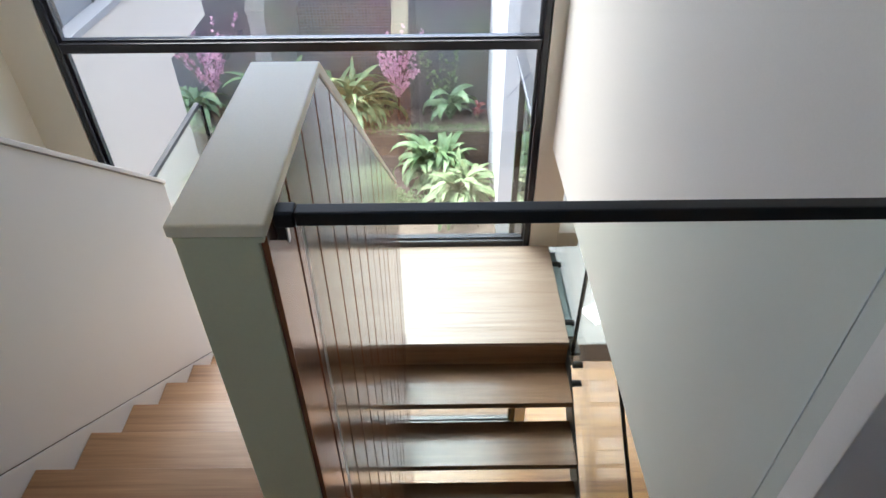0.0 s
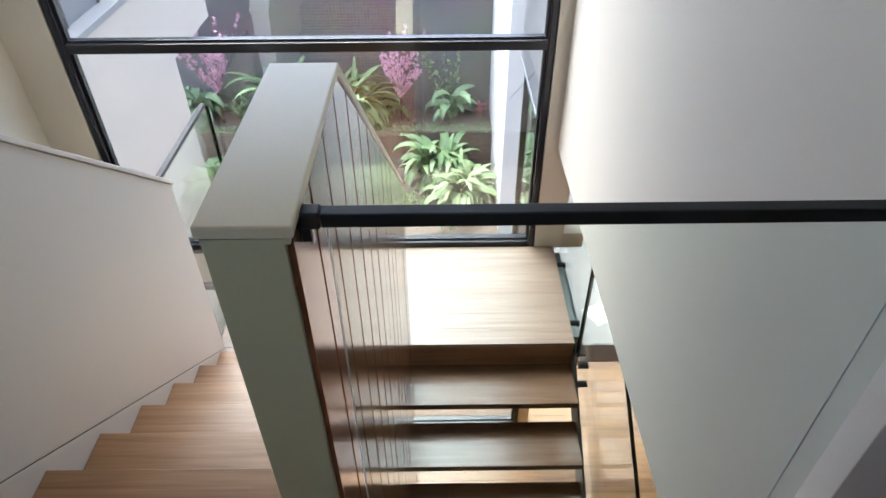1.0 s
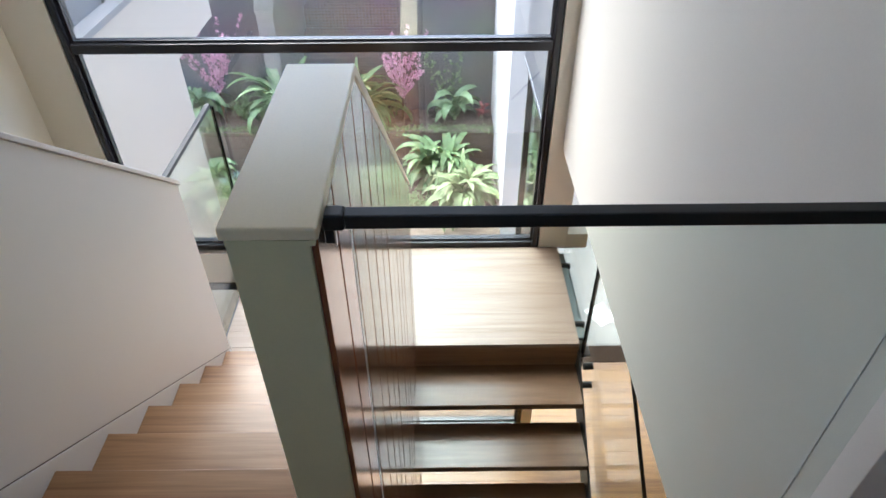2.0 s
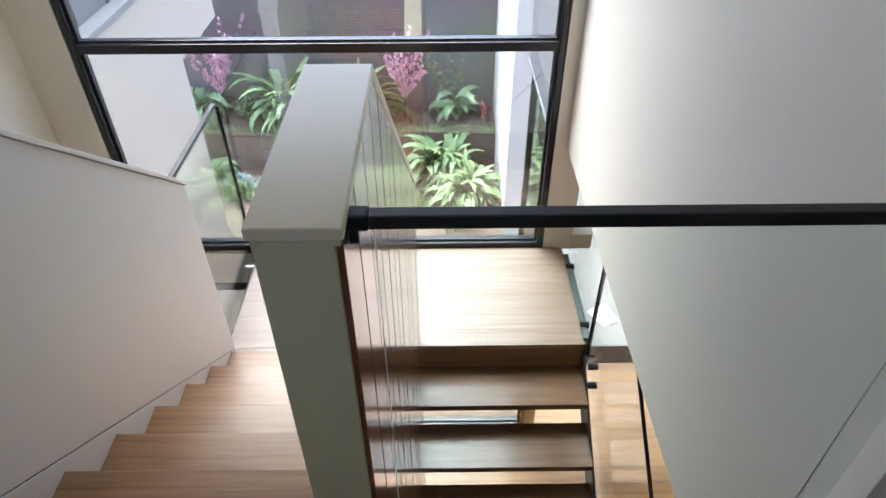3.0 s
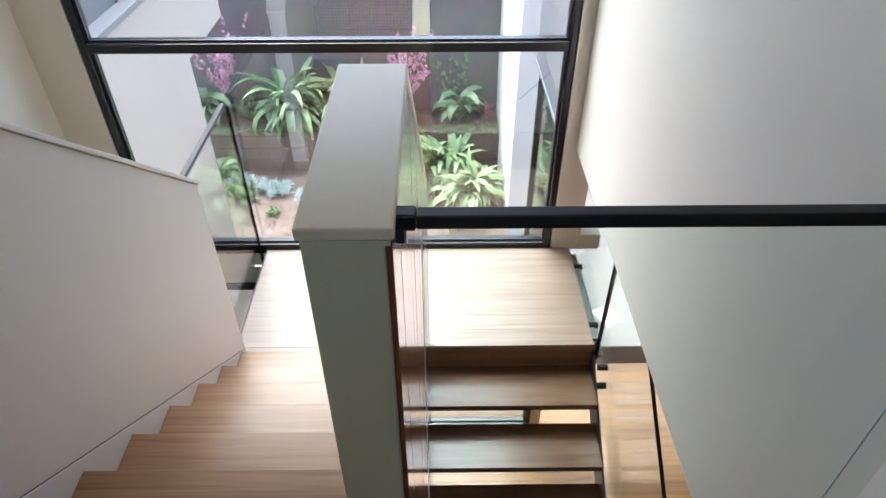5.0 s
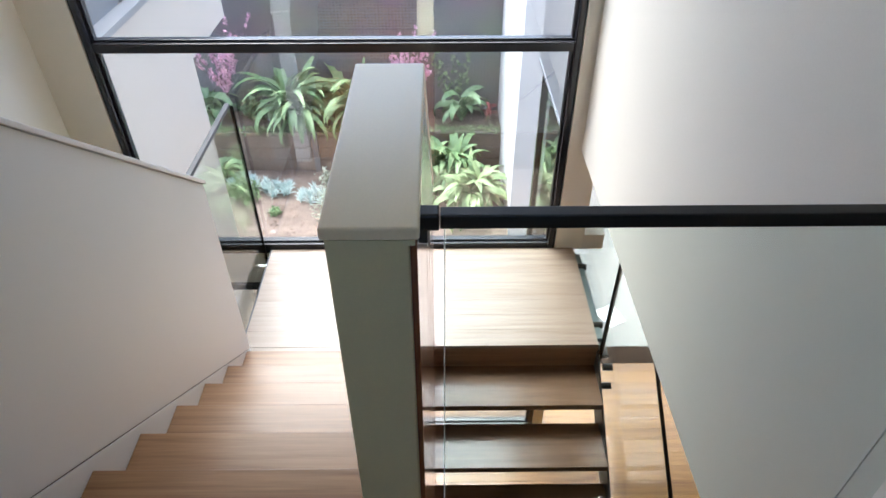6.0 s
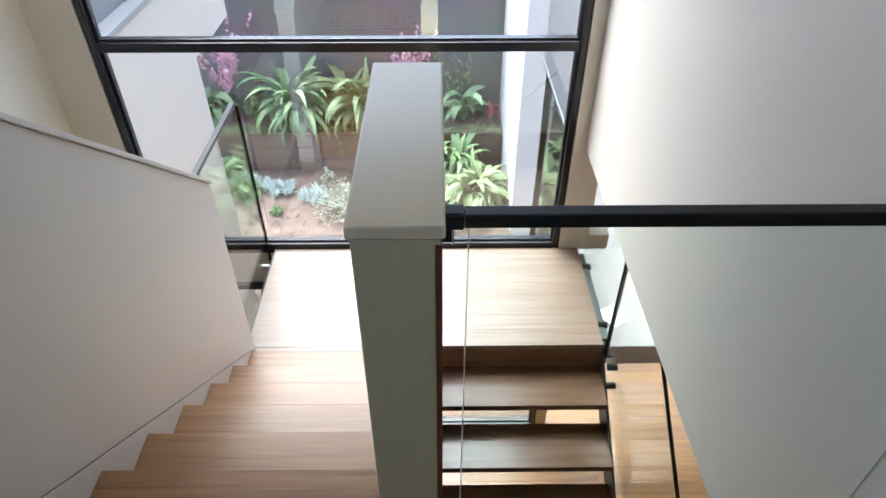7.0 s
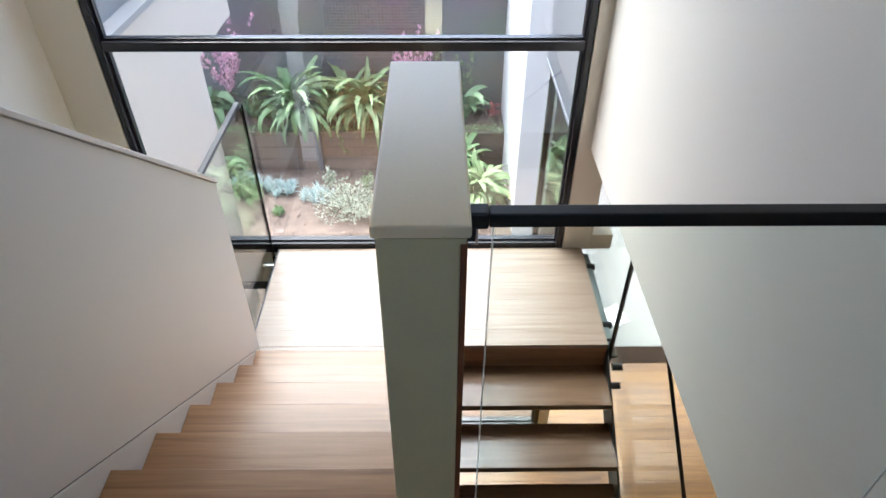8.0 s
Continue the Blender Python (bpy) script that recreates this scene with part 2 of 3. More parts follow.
def under(name, bm, material, parent, label=""):
    """A part given in world places, hung under a thing's base point."""
    ob = part(name, bm, material, parent, label)
    base = Vector(parent.location)
    p = parent.parent
    while p:
        base += Vector(p.location)
        p = p.parent
    ob.data.transform(Matrix.Translation(-base))
    return ob


def setting(name, bm, material, label, category):
    return tagged(part(name, bm, material), label, category, kind="structure")


RISE, GO, GO_R = 0.175, 0.247, 0.274
UP, LOW, GROUND = 1.40, -2.10, -2.43
STAIR_L, STAIR_R = -1.938, 0.0
WALL_L, WALL_R = -1.047, -0.9385

# ---- the rooms ----
wall_left = setting("wall_left", box(-3.24, -3.085, -5.2, 0.16, -2.3, 4.4), WHITE, "smooth white painted plaster wall beside the stairwell", "wall")
wall_right = setting("wall_right", box(-0.053, 0.09, -2.6255, -0.03, 0.77, 4.4), WHITE, "tall smooth white painted wall over the stairwell", "wall")
bm = box(-0.0532, 0.09, -2.750, -2.6300, 0.77, 4.4, 0.002)
setting("trim_wall_end", bm, WHITE, "white painted end board of the tall wall", "wall trim")
setting("trim_bead", box(-0.0545, -0.0485, -2.6296, -2.6259, 0.77, 4.4, 0.0006), BEAD, "thin glossy white bead on the tall wall", "wall trim")
setting("wall_hall", box(0.09, 4.0, -2.755, -2.630, 1.40, 4.4), OLIVE, "painted wall across the upper hall", "wall")
setting("wall_east", box(4.0, 4.15, -5.2, 0.16, -2.3, 4.4), CREAM, "plain cream wall of the hall", "wall")
# unseen back wall; its opening is added to let fill light into the hall
bm = box(-3.24, -1.3, -5.35, -5.2, -2.3, 4.4)
add_box(bm, -0.2, 4.15, -5.35, -5.2, -2.3, 4.4)
add_box(bm, -1.3, -0.2, -5.35, -5.2, -2.3, 2.5)
add_box(bm, -1.3, -0.2, -5.35, -5.2, 3.2, 4.4)
setting("wall_back", bm, CREAM, "plain unseen cream wall with an opening added for fill light", "wall")
setting("ceiling", box(-3.24, 4.15, -5.35, 0.16, 4.4, 4.55), WHITE, "plain white ceiling over the stairwell", "ceiling")
setting("ceiling_lower", box(0.1005, 4.0, -2.60, 0.158, 0.77, 1.39), WHITE, "white ceiling of the lower room", "ceiling")
setting("floor_upper", box(-3.085, 4.0, -5.2, -2.776, 1.10, UP, 0.004), OAKY, "oak floor of the upper hall", "floor")

# the wall that holds the tall window
bm = box(-3.085, -2.815, 0.0, 0.15, -2.3, 4.4)
setting("wall_window", bm, CREAM, "cream painted return beside the tall window", "wall")
bm = box(-0.125, 0.062, -0.001, 0.15, -0.02, 0.77)
add_box(bm, -0.125, -0.01, 0.02, 0.15, -2.3, -0.02)
add_box(bm, 0.062, 0.2, -0.001, 0.15, -0.02, 0.1)
add_box(bm, -0.125, 0.10, -0.001, 0.15, 0.77, 4.4)
setting("wall_window_side", bm, CREAM, "cream painted return beside the tall window", "wall")
setting("wall_lintel", box(-2.815, -0.125, 0.0, 0.15, 3.902, 4.4), CREAM, "cream painted wall over the tall window", "wall")
setting("wall_spandrel", box(-2.815, -0.125, 0.02, 0.13, -0.33, -0.045), CREAM, "cream painted band between the two tiers of window", "wall")

# ---- windows ----
def glazed(name, x0, x1, z0, z1, rails, label):
    w = thing(name, ((x0 + x1) / 2, 0.05, z0), label, "window", kind="structure")
    t = 0.043
    ja = under("jamb", box(x0, x0 + t, 0.0, 0.09, z0, z1, 0.009), FRAME, w)
    jb = under("jamb", box(x1 - t, x1, 0.0, 0.09, z0, z1, 0.009), FRAME, w)
    under("jamb_bead", box(x0 + t, x0 + t + 0.014, 0.03, 0.07, z0 + t, z1 - t, 0.003), FRAME, ja)
    under("jamb_bead", box(x1 - t - 0.014, x1 - t, 0.03, 0.07, z0 + t, z1 - t, 0.003), FRAME, jb)
    zs = [z0] + rails + [z1 - t]
    for z in zs:
        h = 0.075 if z == z0 else 0.054
        bar = under("transom", box(x0 + t, x1 - t, -0.002, 0.078, z, z + h, 0.004), FRAME, w)
        under("glazing_bead", box(x0 + t, x1 - t, 0.026, 0.07, z + h, z + h + 0.012, 0.003), FRAME, bar)
    for a, b in zip(zs[:-1], zs[1:]):
        g = under("pane", box(x0 + t, x1 - t, 0.047, 0.053, a + (0.075 if a == z0 else 0.054), b), PANE, w)
        g.visible_shadow = False
    return w


glazed("window_1", -2.812, -0.128, -0.04, 3.9, [1.368, 2.85], "tall black-framed picture window with horizontal transoms")
glazed("window_2", -2.812, -0.10, -2.09, -0.335, [], "lower black-framed window under the landing")

# ---- the stair's central wall ----
LEVEL_Y, SLOPE_Y, SLOPE_Z, TOP, FRONT = -2.312, -0.82, 1.072, 2.303, -2.771


def stair_wall():
    w = thing("wall_stair", ((WALL_L + WALL_R) / 2, -1.8, LOW), "grey-white stair wall with a timber-lined side and a flat painted cap", "stair wall", kind="structure")
    t = 0.018
    prof = [(FRONT + 0.004, LOW), (FRONT + 0.004, TOP - t), (LEVEL_Y - 0.01, TOP - t), (SLOPE_Y - 0.006, SLOPE_Z - t), (SLOPE_Y - 0.006, LOW)]
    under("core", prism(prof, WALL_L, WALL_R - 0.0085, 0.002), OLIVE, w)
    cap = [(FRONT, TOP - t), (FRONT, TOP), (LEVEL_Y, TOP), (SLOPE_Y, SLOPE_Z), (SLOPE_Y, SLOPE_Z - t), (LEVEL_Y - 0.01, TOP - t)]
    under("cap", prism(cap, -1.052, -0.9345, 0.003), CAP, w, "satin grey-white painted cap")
    under("shadow_bead", prism([(FRONT + 0.002, TOP - t - 0.009), (FRONT + 0.002, TOP - t - 0.001), (LEVEL_Y - 0.01, TOP - t - 0.001), (LEVEL_Y - 0.012, TOP - t - 0.009)], -1.046, -0.9400), OLIVE, w)
    under("backing", prism([(FRONT + 0.045, LOW + 0.01), (FRONT + 0.045, TOP - t - 0.003), (LEVEL_Y - 0.01, TOP - t - 0.003), (SLOPE_Y - 0.01, SLOPE_Z - t - 0.003), (SLOPE_Y - 0.01, LOW + 0.01)], WALL_R - 0.0083, WALL_R - 0.0063), BLACK, w, "dark gap behind the boards")
    under("end_board", box(WALL_L + 0.002, WALL_R - 0.002, SLOPE_Y - 0.0058, SLOPE_Y - 0.0005, LOW + 0.01, SLOPE_Z - t - 0.004, 0.0008), CLAD, w, "glossy red-brown end board")
    # upright boards on the side of the lower flight
    y, wd = FRONT + 0.006, 0.1325
    k = 0
    edges = [y + 0.128]
    while edges[-1] + wd < SLOPE_Y - 0.02:
        edges.append(edges[-1] + wd)
    edges.append(SLOPE_Y - 0.008)

    def top_at(q):
        return TOP - t - 0.006 if q < LEVEL_Y else TOP - t - 0.006 - (q - LEVEL_Y) * (TOP - SLOPE_Z) / (SLOPE_Y - LEVEL_Y)
    a = y
    for b in edges:
        g = 0.0045
        p = [(a + g, LOW + 0.01), (a + g, top_at(a + g))]
        if a < LEVEL_Y < b:
            p.append((LEVEL_Y, top_at(LEVEL_Y)))
        p += [(b - g, top_at(b - g)), (b - g, LOW + 0.01)]
        under("board", prism(p, WALL_R - (0.0082 if k == 0 else 0.006), WALL_R + random.uniform(-0.0006, 0.0006), 0.0008), CLAD, w, "glossy red-brown lining board" if k == 0 else "")
        a = b
        k += 1
    return w


stair_wall()


def side_wall():
    """The solid balustrade on the far side of the upper flight."""
    w = thing("wall_balustrade", (-2.0, -1.9, 0.0), "off-white panelled balustrade wall with a thin cap and a grooved skirting line", "balustrade wall", kind="structure")
    y0, z0, y1, z1 = -1.008, 1.190, -2.04, 2.055
    m = (z1 - z0) / (y0 - y1)
    yl = -2.33
    zl = z0 + m * (y0 - yl)
    ye = -2.78
    gy0, gz0, gm = -1.012, 0.130, 0.752
    ge = gz0 + gm * (gy0 - ye)
    x0, x1 = -2.055, STAIR_L
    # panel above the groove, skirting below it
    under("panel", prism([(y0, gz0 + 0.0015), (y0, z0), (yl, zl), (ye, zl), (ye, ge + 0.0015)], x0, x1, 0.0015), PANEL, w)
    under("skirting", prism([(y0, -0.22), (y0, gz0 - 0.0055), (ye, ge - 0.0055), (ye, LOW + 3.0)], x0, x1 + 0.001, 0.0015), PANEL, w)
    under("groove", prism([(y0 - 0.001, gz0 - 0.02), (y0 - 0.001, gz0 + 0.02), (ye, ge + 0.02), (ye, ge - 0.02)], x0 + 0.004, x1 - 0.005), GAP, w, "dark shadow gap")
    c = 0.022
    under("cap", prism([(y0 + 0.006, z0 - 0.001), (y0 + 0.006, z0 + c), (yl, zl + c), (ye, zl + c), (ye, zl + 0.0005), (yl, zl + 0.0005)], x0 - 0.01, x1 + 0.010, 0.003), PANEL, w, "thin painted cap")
    return w


side_wall()

# ---- stairs and landing ----
landing = thing("landing", (-1.0, -0.45, -0.2), "oak half landing with window sheen in its pale colour", "landing", kind="structure")
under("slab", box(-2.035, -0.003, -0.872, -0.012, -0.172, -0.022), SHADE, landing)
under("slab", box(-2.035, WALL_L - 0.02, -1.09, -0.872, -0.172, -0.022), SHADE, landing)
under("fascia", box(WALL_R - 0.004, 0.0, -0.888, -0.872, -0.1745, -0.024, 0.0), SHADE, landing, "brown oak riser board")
under("edge_strip", box(-2.046, -2.036, -1.09, -0.012, -0.172, -0.0005, 0.001), BLACK, landing)
under("edge_trim", box(-2.042, -2.0355, -1.09, -0.012, -0.0004, 0.0022, 0.0004), RAILMETAL, landing, "thin metal edge trim")


def upper_stair():
    s = thing("staircase", ((STAIR_L + WALL_L) / 2, -1.9, 0.0), "closed oak staircase between painted walls", "staircase")
    for k in range(1, 8):
        y = -1.079 - (k - 1) * GO
        z = k * RISE
        far = y + 0.012
        bm = box(STAIR_L + 0.002, WALL_L - 0.002, y - GO - 0.002, far, z - 0.036, z, 0.004)
        under("tread", bm, OAK, s)
        under("riser", box(STAIR_L + 0.002, WALL_L - 0.002, y - 0.018, y, z - RISE + 0.001, z - 0.037), OAK, s)
    return s


def lower_stair():
    s = thing("open_staircase", (-0.47, -2.2, LOW), "open-riser oak staircase on a black steel stringer", "staircase")
    for k in range(1, 11):
        y = -0.892 - k * GO_R - 0.009
        z = -k * RISE
        back = y + GO_R + (0.008 if k > 1 else 0.028)
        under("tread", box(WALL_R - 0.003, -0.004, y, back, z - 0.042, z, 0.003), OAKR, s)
        b = under("bracket", box(WALL_R + 0.002, WALL_R + 0.010, y + 0.05, y + 0.10, z - 0.085, z - 0.0425, 0.001), STEEL, s, "small steel bracket")
        under("support_plate", box(-0.05, -0.006, y + 0.03, back - 0.03, z - 0.056, z - 0.0425, 0.001), BLACK, s)
    a, b = -0.86, -0.892 - 10 * GO_R
    m = RISE / GO_R
    zt = -0.03
    under("stringer", prism([(a, zt), (a, zt - 0.22), (b, zt + (b - a) * m - 0.26), (b, zt + (b - a) * m)], -0.0035, 0.008, 0.001), BLACK, s, "black steel side stringer")
    return s


upper_stair()
lower_stair()

# ---- glass balustrades ----
def landing_guard_left():
    g = thing("glass_balustrade", (-2.09, -0.5, -0.1), "frameless glass balustrade with a slim metal top rail on the landing", "balustrade", "glass balustrades")
    x = -2.090
    p = under("pane", box(x - 0.005, x + 0.005, -1.0, -0.012, -0.16, 1.06, 0.001), GLASS, g)
    p.visible_shadow = False
    under("edge", box(x - 0.009, x + 0.009, -0.0118, -0.002, -0.16, 1.06), EDGE, p, "dark polished glass edge")
    under("top_rail", box(x - 0.036, x - 0.008, -1.0, -0.004, 1.054, 1.078, 0.004), RAILMETAL, g, "grey metal top rail")
    # near-black strip gives the open gap at the landing edge its darkness
    under("channel", box(x + 0.008, -2.047, -0.36, -0.004, -0.16, -0.075, 0.003), EDGE, g, "black strip for the dark gap beside the landing")
    for y in (-0.14, -0.8):
        under("bolt", rod((x - 0.012, y, -0.04), (-2.046, y, -0.04), 0.014), STEEL, g)
    return g


def landing_guard_right():
    g = thing("glass_balustrade", (0.05, -0.42, -0.1), "frameless glass balustrade on black stand-offs beside the landing", "balustrade", "glass balustrades")
    x = 0.050
    p = under("pane", box(x - 0.006, x + 0.006, -0.80, -0.03, -0.17, 1.0, 0.001), SOFTGLASS, g)
    p.visible_shadow = False
    under("edge", box(x - 0.0075, x + 0.0075, -0.812, -0.8002, -0.17, 1.0), EDGE, p, "dark polished glass edge")
    under("channel", box(0.009, 0.098, -0.82, -0.03, -0.195, -0.1705, 0.002), TEAL, g, "grey-green base channel")
    under("side_plate", box(0.009, 0.0435, -0.81, -0.04, -0.055, -0.032, 0.002), TEAL, g, "grey-green steel plate")
    for y in (-0.17, -0.70):
        for z in (-0.035, -0.125):
            under("stand_off", rod((-0.001, y, z), (x + 0.012, y, z), 0.021, 16), BLACK, g, "black round stand-off")
    return g


def flight_guard():
    g = thing("glass_balustrade", (0.05, -2.0, LOW), "sloping glass balustrade on black stand-offs beside the open stairs", "balustrade", "glass balustrades")
    x = 0.050
    m = RISE / GO_R
    y0, y1 = -0.835, -3.3
    zt = 0.965
    prof = [(y0, -0.26), (y0, zt), (y1, zt + (y1 - y0) * m), (y1, -0.26 + (y1 - y0) * m)]
    p = under("pane", prism(prof, x - 0.006, x + 0.006, 0.001), SOFTGLASS, g)
    p.visible_shadow = False
    under("edge", prism([(y0, zt + 0.001), (y0, zt + 0.009), (y1, zt + 0.009 + (y1 - y0) * m), (y1, zt + 0.001 + (y1 - y0) * m)], x - 0.008, x + 0.008), EDGE, p, "dark polished glass edge")
    under("edge", box(x - 0.0062, x + 0.0062, y0 + 0.001, y0 + 0.006, -0.26, zt), EDGE, p)
    for y, z in ((-1.0, -0.06), (-1.04, -0.175), (-1.62, -0.56), (-1.66, -0.68), (-2.2, -0.95)):
        under("stand_off", rod((0.0085, y, z), (x + 0.012, y, z), 0.02, 16), BLACK, g)
    return g


def hall_guard():
    g = thing("hall_balustrade", (-0.5, -2.72, UP), "black square handrail over a frameless glass guard at the hall's edge", "balustrade", "glass balustrades")
    y = -2.718
    r = under("handrail", box(-0.9105, -0.055, y - 0.0103, y + 0.0103, 2.268, 2.2886, 0.002), BLACK, g, "black square steel handrail")
    under("collar", box(-0.9375, -0.911, y - 0.0121, y + 0.0121, 2.2663, 2.2905, 0.003), BLACK, r)
    under("collar", box(-0.078, -0.0535, y - 0.0133, y + 0.0133, 2.265, 2.2915, 0.002), BLACK, r)
    under("bracket", box(-0.9375, -0.926, y - 0.005, y + 0.005, 2.242, 2.2662, 0.001), BLACK, g)
    under("clip", box(-0.9255, -0.9235, y - 0.0055, y + 0.0055, 2.238, 2.2655, 0.0006), STEEL, g, "small bright steel clip")
    p = under("pane", box(-0.904, -0.095, y - 0.005, y + 0.005, 1.30, 2.271, 0.001), GLASS, g)
    p.visible_shadow = False
    under("lip", box(-0.9058, -0.9042, y - 0.005, y + 0.005, 1.30, 2.2678), SEAL, p, "pale polished glass edge")
    return g


landing_guard_left()
landing_guard_right()
flight_guard()
hall_guard()

# ---- outside ----
PY, PZ, WALL_Y = 4.86, -1.80, 5.5
bm = bmesh.new()
bmesh.ops.create_grid(bm, x_segments=140, y_segments=90, size=0.5, matrix=Matrix.Translation((-1.6, 3.2, 0)) @ Matrix.Diagonal((9.0, 6.4, 1, 1)))
for v in bm.verts:
    v.co.z = GROUND + 0.035 * (noise.noise(v.co * 1.1) + 0.5 * noise.noise(v.co * 6.0)) * min(1.0, max(0.0, (v.co.y - 0.2) * 2))
setting("ground", bm, SOIL, "bare brown soil and bark mulch in the garden bed", "soil")
setting("ground_outer", box(-400, 400, 5.7, 800, -2.7, -2.45), SOIL, "open ground past the garden wall", "ground")
setting("wall_garden", box(-9.0, 6.0, WALL_Y, WALL_Y + 0.2, -2.6, 0.4), BLOCK, "dark grey block garden wall", "garden wall")
setting("planter_soil", box(-7.0, 0.03, PY + 0.03, WALL_Y, -2.5, PZ - 0.01), SOIL, "raised bed filled with bark mulch", "soil")
planter = thing("planter_wall", (-2.5, PY, GROUND), "low dark-stained timber retaining wall of a raised bed", "retaining wall", kind="structure")
z = GROUND - 0.03
while z < PZ - 0.05:
    h = min(0.2, PZ - z)
    under("sleeper", box(-7.0, 0.03, PY - 0.03, PY + 0.029, z, z + h - 0.004, 0.006), SLEEPER, planter)
    z += 0.2
under("post", box(-2.735, -2.655, PY - 0.075, PY - 0.031, GROUND - 0.03, PZ - 0.02, 0.004), GREYCLAD, planter, "pale grey steel post")

left_wing = thing("wall_wing_left", (-3.5, 1.0, GROUND), "white rendered house wing with an overhanging upper storey", "house wall", kind="structure")
under("lower_wall", box(-6.0, -2.833, 0.16, 1.50, GROUND - 0.05, 0.709), WARMRENDER, left_wing)
under("upper_wall", box(-6.0, -2.830, 0.16, 2.45, 0.710, 1.330), WARMRENDER, left_wing)
under("coping", box(-6.0, -2.815, 0.16, 2.46, 1.331, 1.375, 0.004), GREYRENDER, left_wing, "pale coping")
under("upper_storey", box(-6.0, -2.93, 0.16, 2.44, 1.376, 2.7), GREYCLAD, left_wing, "grey clad upper storey")
for k in range(5):
    y = 0.35 + k * 0.45
    under("cover_strip", box(-2.9295, -2.915, y, y + 0.02, 1.376, 2.7), FRAME, left_wing)

right_wing = thing("wall_wing_right", (0.3, 2.0, GROUND), "house wing with grey cladding over sliding glass and a white rendered garden wall", "house wall", kind="structure")
under("cladding", box(-0.12, 3.0, 0.16, 1.36, 0.755, 2.7), GREYCLAD, right_wing, "grey cladding")
under("ledge", box(-0.128, 3.0, 0.16, 1.37, 0.728, 0.753, 0.003), GREYCLAD, right_wing, "grey metal ledge")
under("pier", box(-0.004, 0.2, 1.37, 3.24, GROUND - 0.05, 1.1), GREYRENDER, right_wing, "pale grey rendered pier")
under("garden_pier", box(0.0, 0.2, 3.2405, WALL_Y - 0.001, GROUND - 0.05, 1.1), RENDER, right_wing, "white rendered wall")
d = under("door_glass", box(-0.068, -0.060, 0.16, 1.30, LOW + 0.05, 0.66), GLASS, right_wing)
d.visible_shadow = False
under("door_frame", box(-0.09, -0.04, 1.30, 1.36, LOW - 0.05, 0.70, 0.003), FRAME, right_wing)
under("door_frame", box(-0.09, -0.04, 0.16, 1.30, 0.66, 0.70, 0.003), FRAME, right_wing)
under("door_frame", box(-0.09, -0.04, 0.16, 1.30, LOW - 0.05, LOW + 0.05, 0.003), FRAME, right_wing)
under("floor_slab", box(-0.06, 3.0, 0.02, 0.752, LOW - 0.3, LOW - 0.019), OAKY, right_wing, "oak floor")
under("room_wall", box(3.0, 3.1, 0.16, 1.36, GROUND - 0.05, 2.7), WHITE, right_wing)
under("courtyard_wall", box(3.0, 3.1, 1.3605, WALL_Y - 0.001, GROUND - 0.05, 1.1), RENDER, right_wing, "white rendered wall")
under("threshold", box(-0.036, 2.999, 0.755, 0.968, LOW - 0.12, LOW + 0.004, 0.003), SILL, right_wing, "dark brown door threshold")
setting("pavement", box(0.201, 2.999, 0.97, WALL_Y - 0.002, LOW - 0.3, LOW - 0.01), PALE, "pale smooth paving of the small courtyard", "paving")
setting("paving", box(-3.2, -2.65, 2.7, 3.15, GROUND - 0.03, GROUND + 0.03, 0.006), SLAB, "grey paving slab in the soil", "paving")


def paper_sheet(at, w, d, turn):
    """A creased sheet lying loose on the paving."""
    bm = bmesh.new()
    bmesh.ops.create_grid(bm, x_segments=14, y_segments=14, size=0.5)
    for v in bm.verts:
        x, y = v.co.x, v.co.y
        lift = 0.012 + 0.03 * abs(noise.noise(Vector((x * 3.1, y * 3.1, 4.0)))) + 0.05 * max(0.0, x + y - 0.55)
        p = Matrix.Rotation(turn, 3, "Z") @ Vector((x * w * (1 + 0.12 * y), y * d, 0))
        v.co = Vector((p.x, p.y, lift))
    low = min(v.co.z for v in bm.verts)
    for v in bm.verts:
        v.co.z -= low
    ext = bmesh.ops.extrude_face_region(bm, geom=bm.faces[:])
    for v in ext["geom"]:
        if isinstance(v, bmesh.types.BMVert):
            v.co.z += 0.0015
    bmesh.ops.recalc_face_normals(bm, faces=bm.faces[:])
    t = thing("paper_sheet", at, "crumpled white paper sheet lying on pale paving", "paper")
    part("sheet", bm, BEAD, t)
    return t


paper_sheet((0.90, 1.40, LOW - 0.0095), 0.22, 0.27, 0.45)

# ---- planting ----
def leaf_strip(bm, base, az, length, width, rise, droop, n=7):
    """One arching strap leaf with a folded midrib."""
    d = Vector((math.cos(az), math.sin(az), 0))
    side = Vector((-d.y, d.x, 0))
    p, ang = Vector(base), rise
    bend = 0.5 * math.sin(az * 7.3 + length * 40)
    twist = 0.5 * math.sin(az * 11.1 + length * 63)
    rows = []
    for i in range(n + 1):
        f = i / n
        w = width * (0.2 + 0.28 * math.sin(math.pi * f ** 0.7)) * (1.0 - f ** 8)
        up = d * -math.sin(ang) + Vector((0, 0, math.cos(ang)))
        across = side * math.cos(twist * f) + up * math.sin(twist * f)
        rows.append([bm.verts.new(p + across * s * w + up * abs(s) * w * 0.4) for s in (-1, 0, 1)])
        p = p + (d * math.cos(ang) + Vector((0, 0, math.sin(ang)))) * (length / n)
        ang -= droop / n * (0.5 + f)
        d = Matrix.Rotation(bend / n, 3, "Z") @ d
        side = Vector((-d.y, d.x, 0))
    for a, b in zip(rows, rows[1:]):
        for j in (0, 1):
            bm.faces.new((a[j], a[j + 1], b[j + 1], b[j]))
    for f in bm.faces:
        f.smooth = True


